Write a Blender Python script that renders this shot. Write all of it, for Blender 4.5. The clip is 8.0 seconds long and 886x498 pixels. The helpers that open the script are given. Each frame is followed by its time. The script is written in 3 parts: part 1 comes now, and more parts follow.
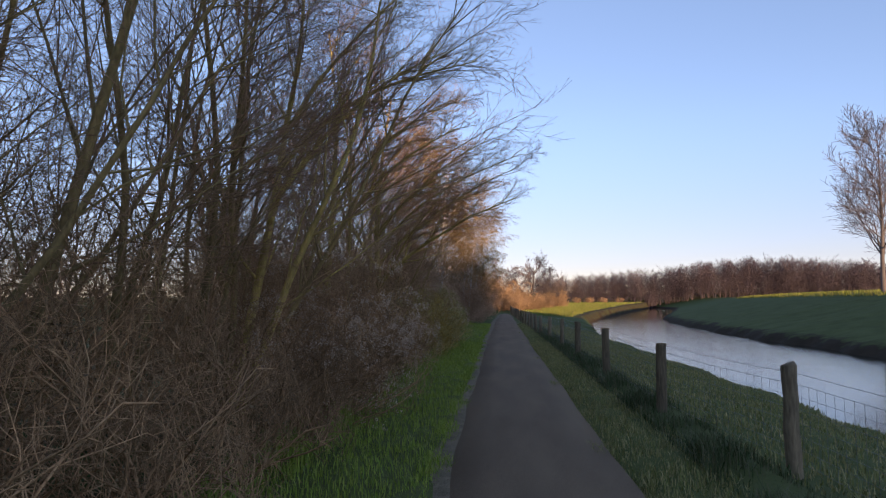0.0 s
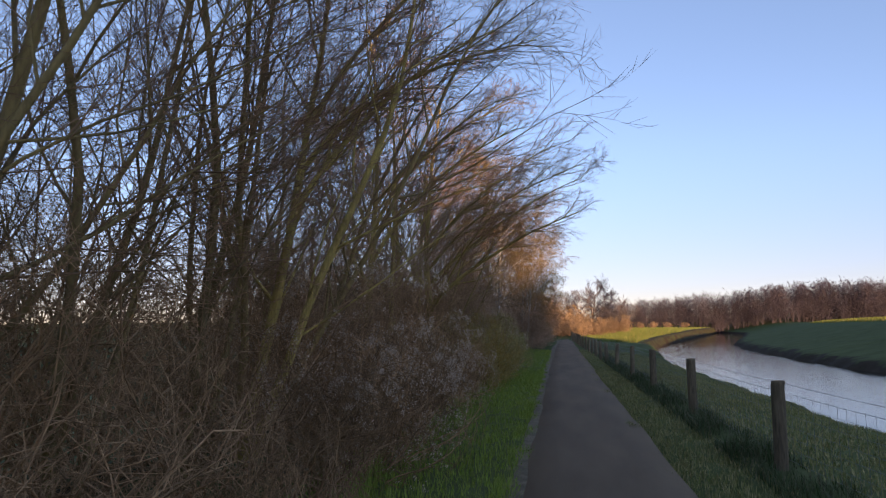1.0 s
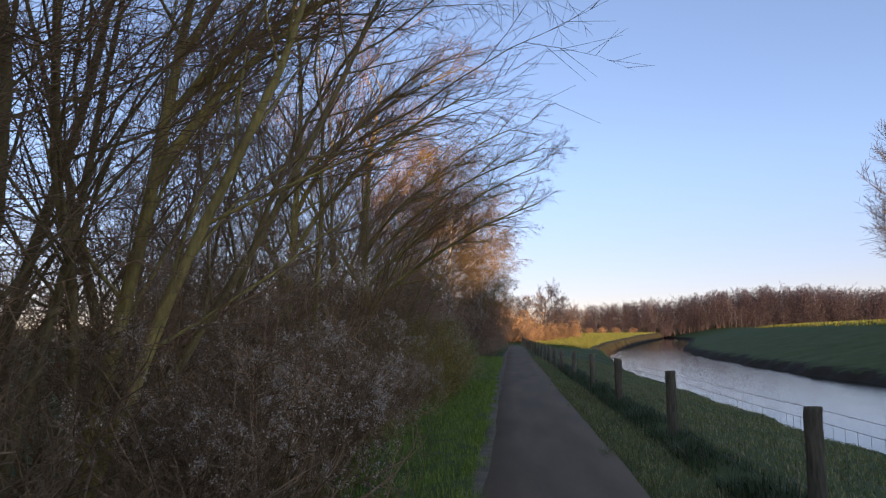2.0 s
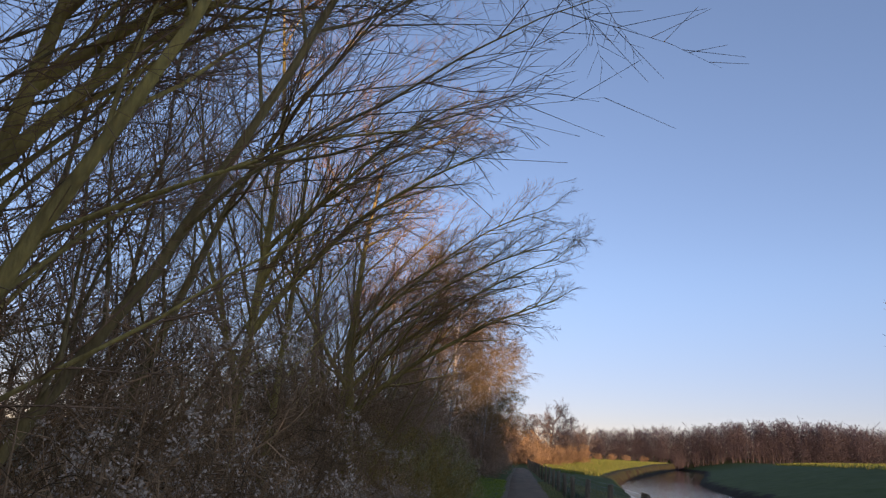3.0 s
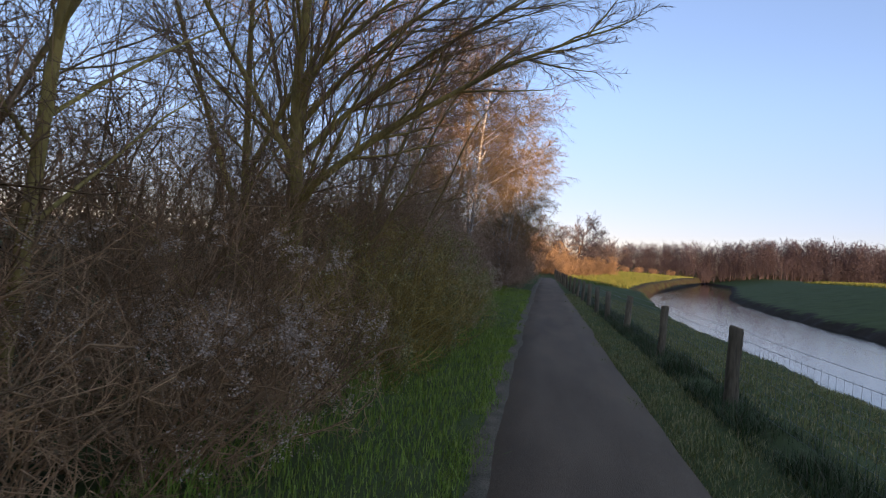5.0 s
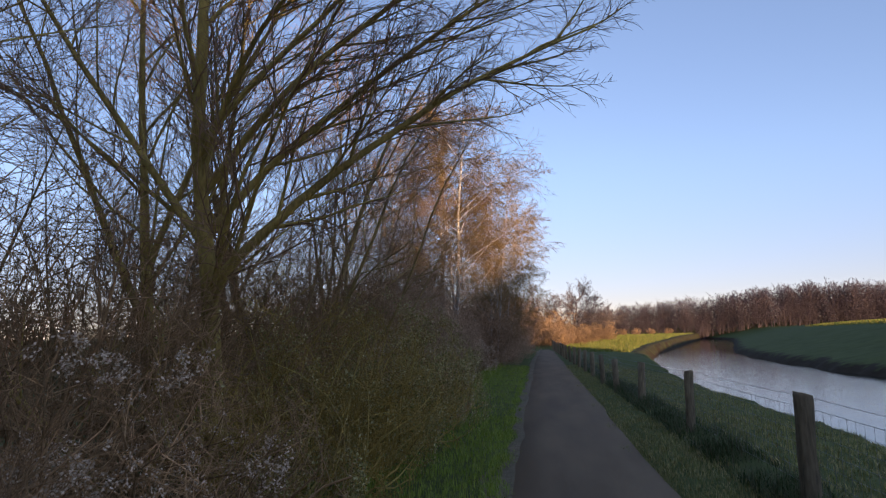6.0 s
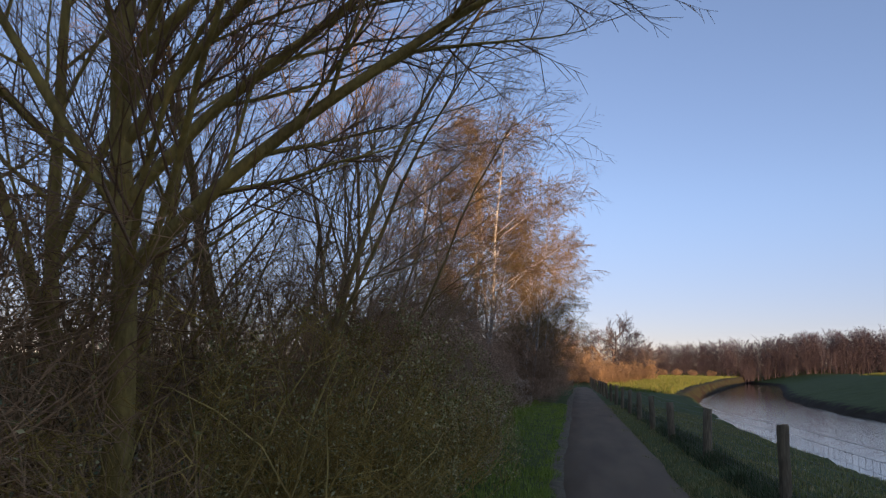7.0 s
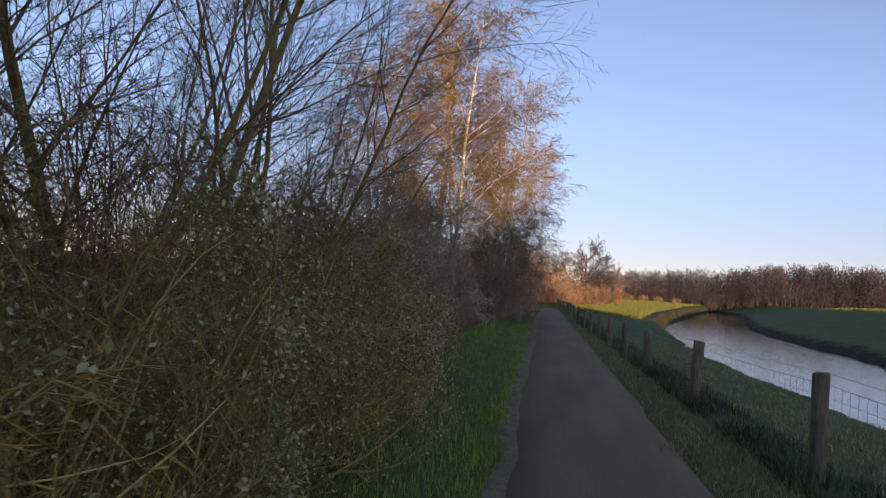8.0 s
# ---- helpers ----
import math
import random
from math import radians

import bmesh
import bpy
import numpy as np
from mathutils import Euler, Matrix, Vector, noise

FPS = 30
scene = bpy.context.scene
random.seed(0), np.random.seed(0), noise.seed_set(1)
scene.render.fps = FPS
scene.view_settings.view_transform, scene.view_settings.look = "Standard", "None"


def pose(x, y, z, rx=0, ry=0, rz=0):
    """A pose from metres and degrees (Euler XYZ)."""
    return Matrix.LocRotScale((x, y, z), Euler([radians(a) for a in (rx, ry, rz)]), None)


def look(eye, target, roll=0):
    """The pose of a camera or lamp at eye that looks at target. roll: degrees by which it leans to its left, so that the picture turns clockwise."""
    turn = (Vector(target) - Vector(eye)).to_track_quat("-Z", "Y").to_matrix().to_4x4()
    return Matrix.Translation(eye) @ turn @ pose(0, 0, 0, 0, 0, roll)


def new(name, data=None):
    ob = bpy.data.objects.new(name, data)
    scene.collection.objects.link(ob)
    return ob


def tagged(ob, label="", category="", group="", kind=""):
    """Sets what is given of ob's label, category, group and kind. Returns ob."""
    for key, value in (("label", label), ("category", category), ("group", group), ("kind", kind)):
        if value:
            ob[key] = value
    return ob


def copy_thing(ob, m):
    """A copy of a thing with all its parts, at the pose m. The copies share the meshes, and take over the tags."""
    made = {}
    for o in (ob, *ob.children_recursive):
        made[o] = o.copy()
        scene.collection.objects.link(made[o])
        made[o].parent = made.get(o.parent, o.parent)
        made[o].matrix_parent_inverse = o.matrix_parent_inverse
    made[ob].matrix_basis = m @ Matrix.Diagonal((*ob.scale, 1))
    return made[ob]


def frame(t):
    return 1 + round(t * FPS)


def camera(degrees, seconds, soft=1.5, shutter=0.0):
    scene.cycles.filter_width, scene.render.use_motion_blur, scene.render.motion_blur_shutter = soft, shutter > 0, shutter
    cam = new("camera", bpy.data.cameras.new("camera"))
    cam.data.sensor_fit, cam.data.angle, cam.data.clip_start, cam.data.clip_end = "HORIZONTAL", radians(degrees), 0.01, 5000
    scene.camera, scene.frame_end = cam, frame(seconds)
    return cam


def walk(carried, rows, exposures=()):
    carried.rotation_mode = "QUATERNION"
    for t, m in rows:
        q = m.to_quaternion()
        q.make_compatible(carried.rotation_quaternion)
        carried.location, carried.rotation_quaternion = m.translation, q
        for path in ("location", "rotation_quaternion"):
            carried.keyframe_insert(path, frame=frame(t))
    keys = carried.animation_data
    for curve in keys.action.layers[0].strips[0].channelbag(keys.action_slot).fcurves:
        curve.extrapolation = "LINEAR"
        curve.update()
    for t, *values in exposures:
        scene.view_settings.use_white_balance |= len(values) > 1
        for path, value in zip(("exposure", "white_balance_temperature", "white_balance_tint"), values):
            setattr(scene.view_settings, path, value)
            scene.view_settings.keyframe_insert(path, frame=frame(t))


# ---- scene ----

# ---- camera and its way ----
cam = camera(66.0, 8.0, soft=1.2, shutter=0.1)
PATH = [
    (0, (-0.350, -2.148, 1.610), (-0.509, -0.160, 1.763), -0.3),
    (0.5, (-0.416, -1.288, 1.644), (-0.661, 0.688, 1.836), 0.9),
    (1, (-0.456, -0.411, 1.620), (-0.780, 1.550, 1.847), -0.4),
    (1.5, (-0.556, 0.695, 1.623), (-0.670, 2.683, 1.813), -1.8),
    (2, (-0.559, 1.732, 1.637), (-0.742, 3.709, 1.879), -0.5),
    (2.2, (-0.547, 2.138, 1.607), (-0.657, 4.106, 1.945), -1.9),
    (3.3, (-0.603, 4.457, 1.634), (-0.877, 6.355, 2.200), 5.7),
    (3.5, (-0.610, 4.872, 1.637), (-0.914, 6.778, 2.163), 7.0),
    (4, (-0.608, 6.000, 1.644), (-0.991, 7.954, 1.836), 7.7),
    (4.5, (-0.602, 7.324, 1.604), (-0.905, 9.300, 1.685), 5.1),
    (5, (-0.552, 8.673, 1.605), (-0.834, 10.653, 1.620), 4.8),
    (5.2, (-0.493, 9.117, 1.612), (-0.713, 11.105, 1.641), 3.7),
    (6.3, (-0.523, 11.317, 1.606), (-0.801, 13.263, 1.975), -1.9),
    (6.5, (-0.576, 11.750, 1.610), (-0.859, 13.686, 2.024), -0.7),
    (7, (-0.659, 12.924, 1.573), (-1.025, 14.860, 1.916), 1.3),
    (7.5, (-0.640, 14.220, 1.549), (-0.919, 16.188, 1.768), 1.5),
    (8, (-0.637, 15.632, 1.518), (-0.924, 17.609, 1.622), 4.1),
]
EXPOSURE, KELVIN, TINT = 1.6, 6120, 34
walk(cam, [(t, look(eye, target, roll)) for t, eye, target, roll in PATH], [(t, EXPOSURE + e, KELVIN, TINT) for t, e in ((0, -0.02), (2.0, -0.02), (3.5, -0.42), (4.0, -0.4), (4.5, -0.12), (5.0, 0.0), (6.5, -0.26), (7.0, -0.38), (7.5, -0.18), (8.0, -0.14))])

# ---- sky and sun ----
SUN_TURN, SUN_UP = radians(155), radians(4.2)
world = bpy.data.worlds.new("sky")
scene.world = world
world.use_nodes = True
wn = world.node_tree
sky = wn.nodes.new("ShaderNodeTexSky")
sky.sky_type = "NISHITA"
sky.sun_disc = False
sky.sun_elevation, sky.sun_rotation = SUN_UP, SUN_TURN
sky.air_density, sky.dust_density, sky.ozone_density = 0.6, 0.1, 1.3
sky_gamma = wn.nodes.new("ShaderNodeGamma")  # evens out the pale horizon and the deep zenith
sky_gamma.inputs[1].default_value = 0.74
wn.links.new(sky.outputs[0], sky_gamma.inputs[0])
way = wn.nodes.new("ShaderNodeTexCoord")
split = wn.nodes.new("ShaderNodeSeparateXYZ")
wn.links.new(way.outputs["Generated"], split.inputs[0])
band = wn.nodes.new("ShaderNodeMapRange")  # tint laid over the sky: dimmer and rosy low down, less red above
band.interpolation_type = "SMOOTHSTEP"
band.inputs[1].default_value, band.inputs[2].default_value = 0.0, 0.26
wn.links.new(split.outputs[2], band.inputs[0])
sky_tint = wn.nodes.new("ShaderNodeMix")
sky_tint.data_type = "RGBA"
sky_tint.inputs[6].default_value, sky_tint.inputs[7].default_value = (0.76, 0.66, 0.62, 1), (0.94, 1, 0.98, 1)
wn.links.new(band.outputs[0], sky_tint.inputs[0])
dim = wn.nodes.new("ShaderNodeMix")
dim.data_type, dim.blend_type = "RGBA", "MULTIPLY"
dim.inputs[0].default_value = 1.0
wn.links.new(sky_gamma.outputs[0], dim.inputs[6])
wn.links.new(sky_tint.outputs[2], dim.inputs[7])
wn.links.new(dim.outputs[2], wn.nodes["Background"].inputs[0])
wn.nodes["Background"].inputs[1].default_value = 0.15

TO_SUN = Vector((math.sin(SUN_TURN) * math.cos(SUN_UP), math.cos(SUN_TURN) * math.cos(SUN_UP), math.sin(SUN_UP)))
sun = new("sun", bpy.data.lights.new("sun", "SUN"))
sun.data.energy, sun.data.angle, sun.data.color = 3.1, radians(0.5), (1.0, 0.68, 0.3)
sun.matrix_world = look(TO_SUN * 50, (0, 0, 0))


# ---- materials ----
def material(name, dark, light, scale=6.0, rough=0.85, bump=0.3, bump_scale=40.0, fine=0.35, random_tint=0.0, spec=0.3, stretch=(1, 1, 1)):
    """Two colours mixed by a coarse and a fine noise, with a bump, and a little change from object to object."""
    m = bpy.data.materials.new(name)
    m.use_nodes = True
    t = m.node_tree
    b = t.nodes["Principled BSDF"]
    b.inputs["Roughness"].default_value = rough
    b.inputs["Specular IOR Level"].default_value = spec
    co = t.nodes.new("ShaderNodeTexCoord")
    mp = t.nodes.new("ShaderNodeMapping")
    mp.inputs["Scale"].default_value = stretch
    t.links.new(co.outputs["Object"], mp.inputs[0])
    big = t.nodes.new("ShaderNodeTexNoise")
    big.inputs["Scale"].default_value, big.inputs["Detail"].default_value = scale, 4
    small = t.nodes.new("ShaderNodeTexNoise")
    small.inputs["Scale"].default_value, small.inputs["Detail"].default_value = bump_scale, 3
    for n in (big, small):
        t.links.new(mp.outputs[0], n.inputs["Vector"])
    add = t.nodes.new("ShaderNodeMix")
    add.inputs[0].default_value = fine
    t.links.new(big.outputs["Fac"], add.inputs[2])
    t.links.new(small.outputs["Fac"], add.inputs[3])
    ramp = t.nodes.new("ShaderNodeValToRGB")
    ramp.color_ramp.elements[0].position, ramp.color_ramp.elements[0].color = 0.36, (*dark, 1)
    ramp.color_ramp.elements[1].position, ramp.color_ramp.elements[1].color = 0.64, (*light, 1)
    t.links.new(add.outputs[0], ramp.inputs[0])
    out = ramp.outputs[0]
    if random_tint:
        info = t.nodes.new("ShaderNodeObjectInfo")
        hsv = t.nodes.new("ShaderNodeHueSaturation")
        mul = t.nodes.new("ShaderNodeMapRange")
        mul.inputs[3].default_value, mul.inputs[4].default_value = 1 - random_tint, 1 + random_tint
        t.links.new(info.outputs["Random"], mul.inputs[0])
        t.links.new(mul.outputs[0], hsv.inputs["Value"])
        t.links.new(out, hsv.inputs["Color"])
        out = hsv.outputs[0]
    t.links.new(out, b.inputs["Base Color"])
    if bump:
        bp = t.nodes.new("ShaderNodeBump")
        bp.inputs["Strength"].default_value, bp.inputs["Distance"].default_value = bump, 0.02
        t.links.new(small.outputs["Fac"], bp.inputs["Height"])
        t.links.new(bp.outputs[0], b.inputs["Normal"])
    return m


def island_material(name, colours, rough=0.7, spec=0.2):
    """A colour for each blade, leaf or petal, picked along a ramp."""
    m = bpy.data.materials.new(name)
    m.use_nodes = True
    t = m.node_tree
    b = t.nodes["Principled BSDF"]
    b.inputs["Roughness"].default_value, b.inputs["Specular IOR Level"].default_value = rough, spec
    geo = t.nodes.new("ShaderNodeNewGeometry")
    ramp = t.nodes.new("ShaderNodeValToRGB")
    while len(ramp.color_ramp.elements) < len(colours):
        ramp.color_ramp.elements.new(0.5)
    for n, c in enumerate(colours):
        ramp.color_ramp.elements[n].position = n / max(1, len(colours) - 1)
        ramp.color_ramp.elements[n].color = (*c, 1)
    t.links.new(geo.outputs["Random Per Island"], ramp.inputs[0])
    t.links.new(ramp.outputs[0], b.inputs["Base Color"])
    return m


ASPHALT = material("asphalt", (0.132, 0.086, 0.047), (0.228, 0.154, 0.087), 1.6, 0.9, 0.25, 160.0, 0.5, 0.0, 0.3, (1, 0.2, 1))
SHOULDER = material("gravel_shoulder", (0.1, 0.082, 0.042), (0.27, 0.205, 0.13), 5.0, 0.95, 0.6, 60.0, 0.5)
BROWN_BARK = material("brown_bark", (0.16, 0.112, 0.055), (0.37, 0.27, 0.105), 2.2, 0.95, 0.8, 30.0, 0.4, 0.15, 0.15, (1, 1, 0.35))
MAUVE_TWIG = material("thicket_twig", (0.25, 0.16, 0.1), (0.52, 0.345, 0.22), 1.2, 0.85, 0.0, 20.0, 0.3, 0.15, 0.2)
BARK = material("mossy_bark", (0.26, 0.185, 0.066), (0.57, 0.425, 0.125), 2.2, 0.95, 0.8, 30.0, 0.4, 0.15, 0.15, (1, 1, 0.35))
TWIG = material("brown_twig", (0.23, 0.135, 0.075), (0.42, 0.255, 0.14), 3.0, 0.85, 0.0, 30.0, 0.3, 0.2, 0.2)
SHRUB_TWIG = material("thorn_twig", (0.19, 0.11, 0.052), (0.53, 0.32, 0.162), 2.0, 0.85, 0.0, 30.0, 0.3, 0.4, 0.2)
OLIVE_TWIG = material("lichen_twig", (0.21, 0.13, 0.036), (0.5, 0.335, 0.08), 2.0, 0.85, 0.0, 30.0, 0.3, 0.35, 0.2)
BIRCH_BARK = material("birch_bark", (0.10, 0.085, 0.075), (0.72, 0.66, 0.58), 1.6, 0.7, 0.3, 9.0, 0.6, 0.0, 0.3, (1, 1, 2.5))
BIRCH_TWIG = material("birch_twig", (0.13, 0.09, 0.04), (0.3, 0.205, 0.08), 0.8, 0.8, 0.0, 20.0, 0.3, 0.15, 0.2)
BANK_TWIG = material("grey_twig", (0.075, 0.068, 0.07), (0.13, 0.115, 0.115), 0.6, 0.85, 0.0, 20.0, 0.3, 0.1, 0.2)
OAK_TWIG = material("oak_twig", (0.10, 0.082, 0.078), (0.18, 0.14, 0.13), 0.6, 0.85, 0.0, 20.0, 0.3, 0.1, 0.2)
RUSSET_TWIG = material("russet_twig", (0.19, 0.128, 0.08), (0.34, 0.225, 0.13), 0.5, 0.85, 0.0, 20.0, 0.3, 0.2, 0.2)
FAR_WOOD = material("far_wood", (0.046, 0.037, 0.046), (0.086, 0.068, 0.08), 0.12, 0.9, 0.0, 1.5, 0.3)
POST_WOOD = material("weathered_wood", (0.11, 0.085, 0.055), (0.27, 0.21, 0.13), 5.0, 0.9, 0.7, 45.0, 0.5, 0.2, 0.2, (1, 1, 0.15))
WIRE = material("galvanised_wire", (0.10, 0.10, 0.10), (0.22, 0.22, 0.21), 8.0, 0.5, 0.0, 30.0, 0.3, 0.0, 0.5)
BLOSSOM = island_material("blossom", [(0.6, 0.45, 0.32), (0.74, 0.58, 0.43), (0.36, 0.26, 0.17)], 0.6)
IVY = island_material("young_leaf", [(0.15, 0.15, 0.035), (0.27, 0.25, 0.08), (0.56, 0.48, 0.24), (0.2, 0.19, 0.045)], 0.6, 0.2)
DRY_LEAF = island_material("dry_leaf", [(0.16, 0.10, 0.05), (0.25, 0.17, 0.09), (0.10, 0.07, 0.04)], 0.8)
GRASS = island_material("grass_blade", [(0.146, 0.22, 0.0281), (0.213, 0.317, 0.0366), (0.342, 0.39, 0.0671), (0.159, 0.232, 0.0366)], 0.6)
ROUGH_GRASS = island_material("rough_grass", [(0.16, 0.185, 0.044), (0.24, 0.235, 0.07), (0.48, 0.38, 0.18), (0.14, 0.165, 0.04), (0.36, 0.3, 0.13), (0.19, 0.2, 0.055)], 0.7)
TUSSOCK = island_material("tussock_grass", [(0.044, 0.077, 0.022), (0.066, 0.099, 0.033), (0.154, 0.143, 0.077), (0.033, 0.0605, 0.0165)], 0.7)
MEADOW_GRASS = island_material("meadow_grass", [(0.11, 0.15, 0.025), (0.155, 0.185, 0.035), (0.22, 0.205, 0.065)], 0.7)


def ground_material():
    """Turf that turns to bare brown earth where the attribute 'earth' is high."""
    m = material("turf", (0.07, 0.086, 0.026), (0.108, 0.126, 0.042), 0.9, 0.95, 0.6, 25.0, 0.4, 0.0, 0.1)
    t = m.node_tree
    b = t.nodes["Principled BSDF"]
    turf = b.inputs["Base Color"].links[0].from_socket
    at = t.nodes.new("ShaderNodeAttribute")
    at.attribute_name = "earth"
    co = t.nodes.new("ShaderNodeTexCoord")
    no = t.nodes.new("ShaderNodeTexNoise")
    no.inputs["Scale"].default_value, no.inputs["Detail"].default_value = 1.3, 6
    t.links.new(co.outputs["Object"], no.inputs["Vector"])
    s = t.nodes.new("ShaderNodeMath")
    s.operation = "ADD"
    t.links.new(at.outputs["Fac"], s.inputs[0])
    t.links.new(no.outputs["Fac"], s.inputs[1])
    r = t.nodes.new("ShaderNodeMapRange")
    r.inputs[1].default_value, r.inputs[2].default_value = 0.9, 1.15
    t.links.new(s.outputs[0], r.inputs[0])
    er = t.nodes.new("ShaderNodeValToRGB")
    er.color_ramp.elements[0].color, er.color_ramp.elements[1].color = (0.022, 0.016, 0.01, 1), (0.062, 0.044, 0.026, 1)
    t.links.new(no.outputs["Fac"], er.inputs[0])
    mx = t.nodes.new("ShaderNodeMix")
    mx.data_type = "RGBA"
    t.links.new(r.outputs[0], mx.inputs[0])
    t.links.new(turf, mx.inputs[6])
    t.links.new(er.outputs[0], mx.inputs[7])
    t.links.new(mx.outputs[2], b.inputs["Base Color"])
    return m


def water_material():
    m = bpy.data.materials.new("river_water")
    m.use_nodes = True
    t = m.node_tree
    b = t.nodes["Principled BSDF"]
    b.inputs["Base Color"].default_value = (0.03, 0.032, 0.026, 1)
    b.inputs["Roughness"].default_value = 0.025
    b.inputs["IOR"].default_value = 1.33
    co = t.nodes.new("ShaderNodeTexCoord")
    mp = t.nodes.new("ShaderNodeMapping")
    mp.inputs["Scale"].default_value = (0.8, 2.4, 1)
    no = t.nodes.new("ShaderNodeTexNoise")
    no.inputs["Scale"].default_value, no.inputs["Detail"].default_value = 4.0, 4
    bp = t.nodes.new("ShaderNodeBump")
    bp.inputs["Strength"].default_value, bp.inputs["Distance"].default_value = 0.11, 0.05
    t.links.new(co.outputs["Object"], mp.inputs[0])
    t.links.new(mp.outputs[0], no.inputs["Vector"])
    t.links.new(no.outputs["Fac"], bp.inputs["Height"])
    t.links.new(bp.outputs[0], b.inputs["Normal"])
    return m


TURF = ground_material()
WATER = water_material()


# ---- mesh helpers ----
def mesh_of(name, verts, faces, mat, smooth=True):
    """A mesh from arrays: verts (n, 3) and faces (m, 3 or 4)."""
    verts, faces = np.asarray(verts, np.float32), np.asarray(faces, np.int32)
    me = bpy.data.meshes.new(name)
    me.vertices.add(len(verts))
    me.vertices.foreach_set("co", verts.ravel())
    k = faces.shape[1]
    me.loops.add(faces.size)
    me.loops.foreach_set("vertex_index", faces.ravel())
    me.polygons.add(len(faces))
    me.polygons.foreach_set("loop_start", np.arange(0, faces.size, k, dtype=np.int32))
    if smooth:
        me.polygons.foreach_set("use_smooth", np.ones(len(faces), bool))
    me.update(calc_edges=True)
    me.materials.append(mat)
    return me


def part(name, mesh, parent, label=""):
    ob = new(name, mesh)
    ob.parent = parent
    if label:
        ob["label"] = label
    return ob


def thing(name, place, label, category, group="", kind=""):
    ob = new(name)
    ob.empty_display_size = 0.2
    ob.location = place
    return tagged(ob, label, category, group, kind)


class Wood:
    """Gathers tapered tubes (as quads) into one array."""

    def __init__(self):
        self.verts, self.faces, self.count = [], [], 0

    def tube(self, pts, radii, sides):
        pts = np.asarray(pts, float)
        t = np.gradient(pts, axis=0)
        t /= np.linalg.norm(t, axis=1)[:, None] + 1e-9
        ref = np.array([0.31, 0.87, 0.38]) if abs(t[0, 2]) > 0.8 else np.array([0.0, 0.0, 1.0])
        a = np.cross(t, ref)
        a /= np.linalg.norm(a, axis=1)[:, None] + 1e-9
        b = np.cross(t, a)
        ang = np.arange(sides) * (2 * math.pi / sides)
        ring = a[:, None] * np.cos(ang)[None, :, None] + b[:, None] * np.sin(ang)[None, :, None]
        self.verts.append((pts[:, None] + ring * np.asarray(radii)[:, None, None]).reshape(-1, 3))
        n = len(pts)
        i = np.arange(n - 1)[:, None] * sides + self.count
        j = np.arange(sides)[None]
        j2 = (j + 1) % sides
        self.faces.append(np.stack([i + j, i + j2, i + sides + j2, i + sides + j], -1).reshape(-1, 4))
        self.count += n * sides

    def arrays(self):
        return np.concatenate(self.verts), np.concatenate(self.faces)

    def mesh(self, name, mat):
        return mesh_of(name, *self.arrays(), mat)


def unit(v):
    return v / (math.sqrt(v[0] * v[0] + v[1] * v[1] + v[2] * v[2]) + 1e-9)


def limb(rng, woods, tips, p, d, length, r, level, spec):
    """One limb and all that grows from it. spec: per level (segments, sides, wobble, pull, children, first, angle, ratio, thin)."""
    segs, sides, wobble, pull, children, first, angle, ratio, thin = spec[level][:9]
    pts, dirs = [p], [d]
    step = length / segs
    shake = rng.normal(0, wobble, (segs, 3))
    for k in range(segs):
        d = unit(d + shake[k] + np.asarray(pull))
        p = p + d * step
        pts.append(p)
        dirs.append(d)
    last = level == len(spec) - 1
    radii = np.linspace(r, r * (0.5 if last else 0.16), segs + 1)
    woods[min(level, len(woods) - 1)].tube(pts, radii, sides)
    if last:
        tips.append(pts[-1])
        return
    for s in first + (1 - first) * (np.arange(children) + rng.random(children)) / max(children, 1):
        x = min(s * segs, segs - 1e-6)
        i = int(x)
        q = pts[i] + (pts[i + 1] - pts[i]) * (x - i)
        side = rng.normal(0, 1, 3)
        side = unit(side - dirs[i + 1] * (side @ dirs[i + 1]))
        a = angle * rng.uniform(0.7, 1.3)
        nd = unit(dirs[i + 1] * math.cos(a) + side * math.sin(a))
        limb(rng, woods, tips, q, nd, length * ratio * (1.15 - 0.6 * s) * rng.uniform(0.75, 1.25), max(r * thin * (1.1 - 0.6 * s), spec[level + 1][9] if len(spec[level + 1]) > 9 else 0.0028), level + 1, spec)


def scatter_leaves(rng, centres, size, spread, per):
    """Small folded leaves or petals round the centres: two triangles each."""
    c = np.repeat(np.asarray(centres), per, 0)
    n = len(c)
    c = c + rng.normal(0, spread, (n, 3))
    u = rng.normal(0, 1, (n, 3))
    u /= np.linalg.norm(u, axis=1)[:, None]
    w = rng.normal(0, 1, (n, 3))
    w -= u * (w * u).sum(1)[:, None]
    w /= np.linalg.norm(w, axis=1)[:, None]
    s = size * rng.uniform(0.6, 1.4, (n, 1))
    nrm = np.cross(u, w)
    v = np.stack([c - u * s, c + w * s * 0.55 + nrm * s * 0.2, c + u * s, c - w * s * 0.55 + nrm * s * 0.2], 1).reshape(-1, 3)
    k = np.arange(n)[:, None] * 4
    f = np.concatenate([k + [0, 1, 2], k + [0, 2, 3]], 0)
    return v, f


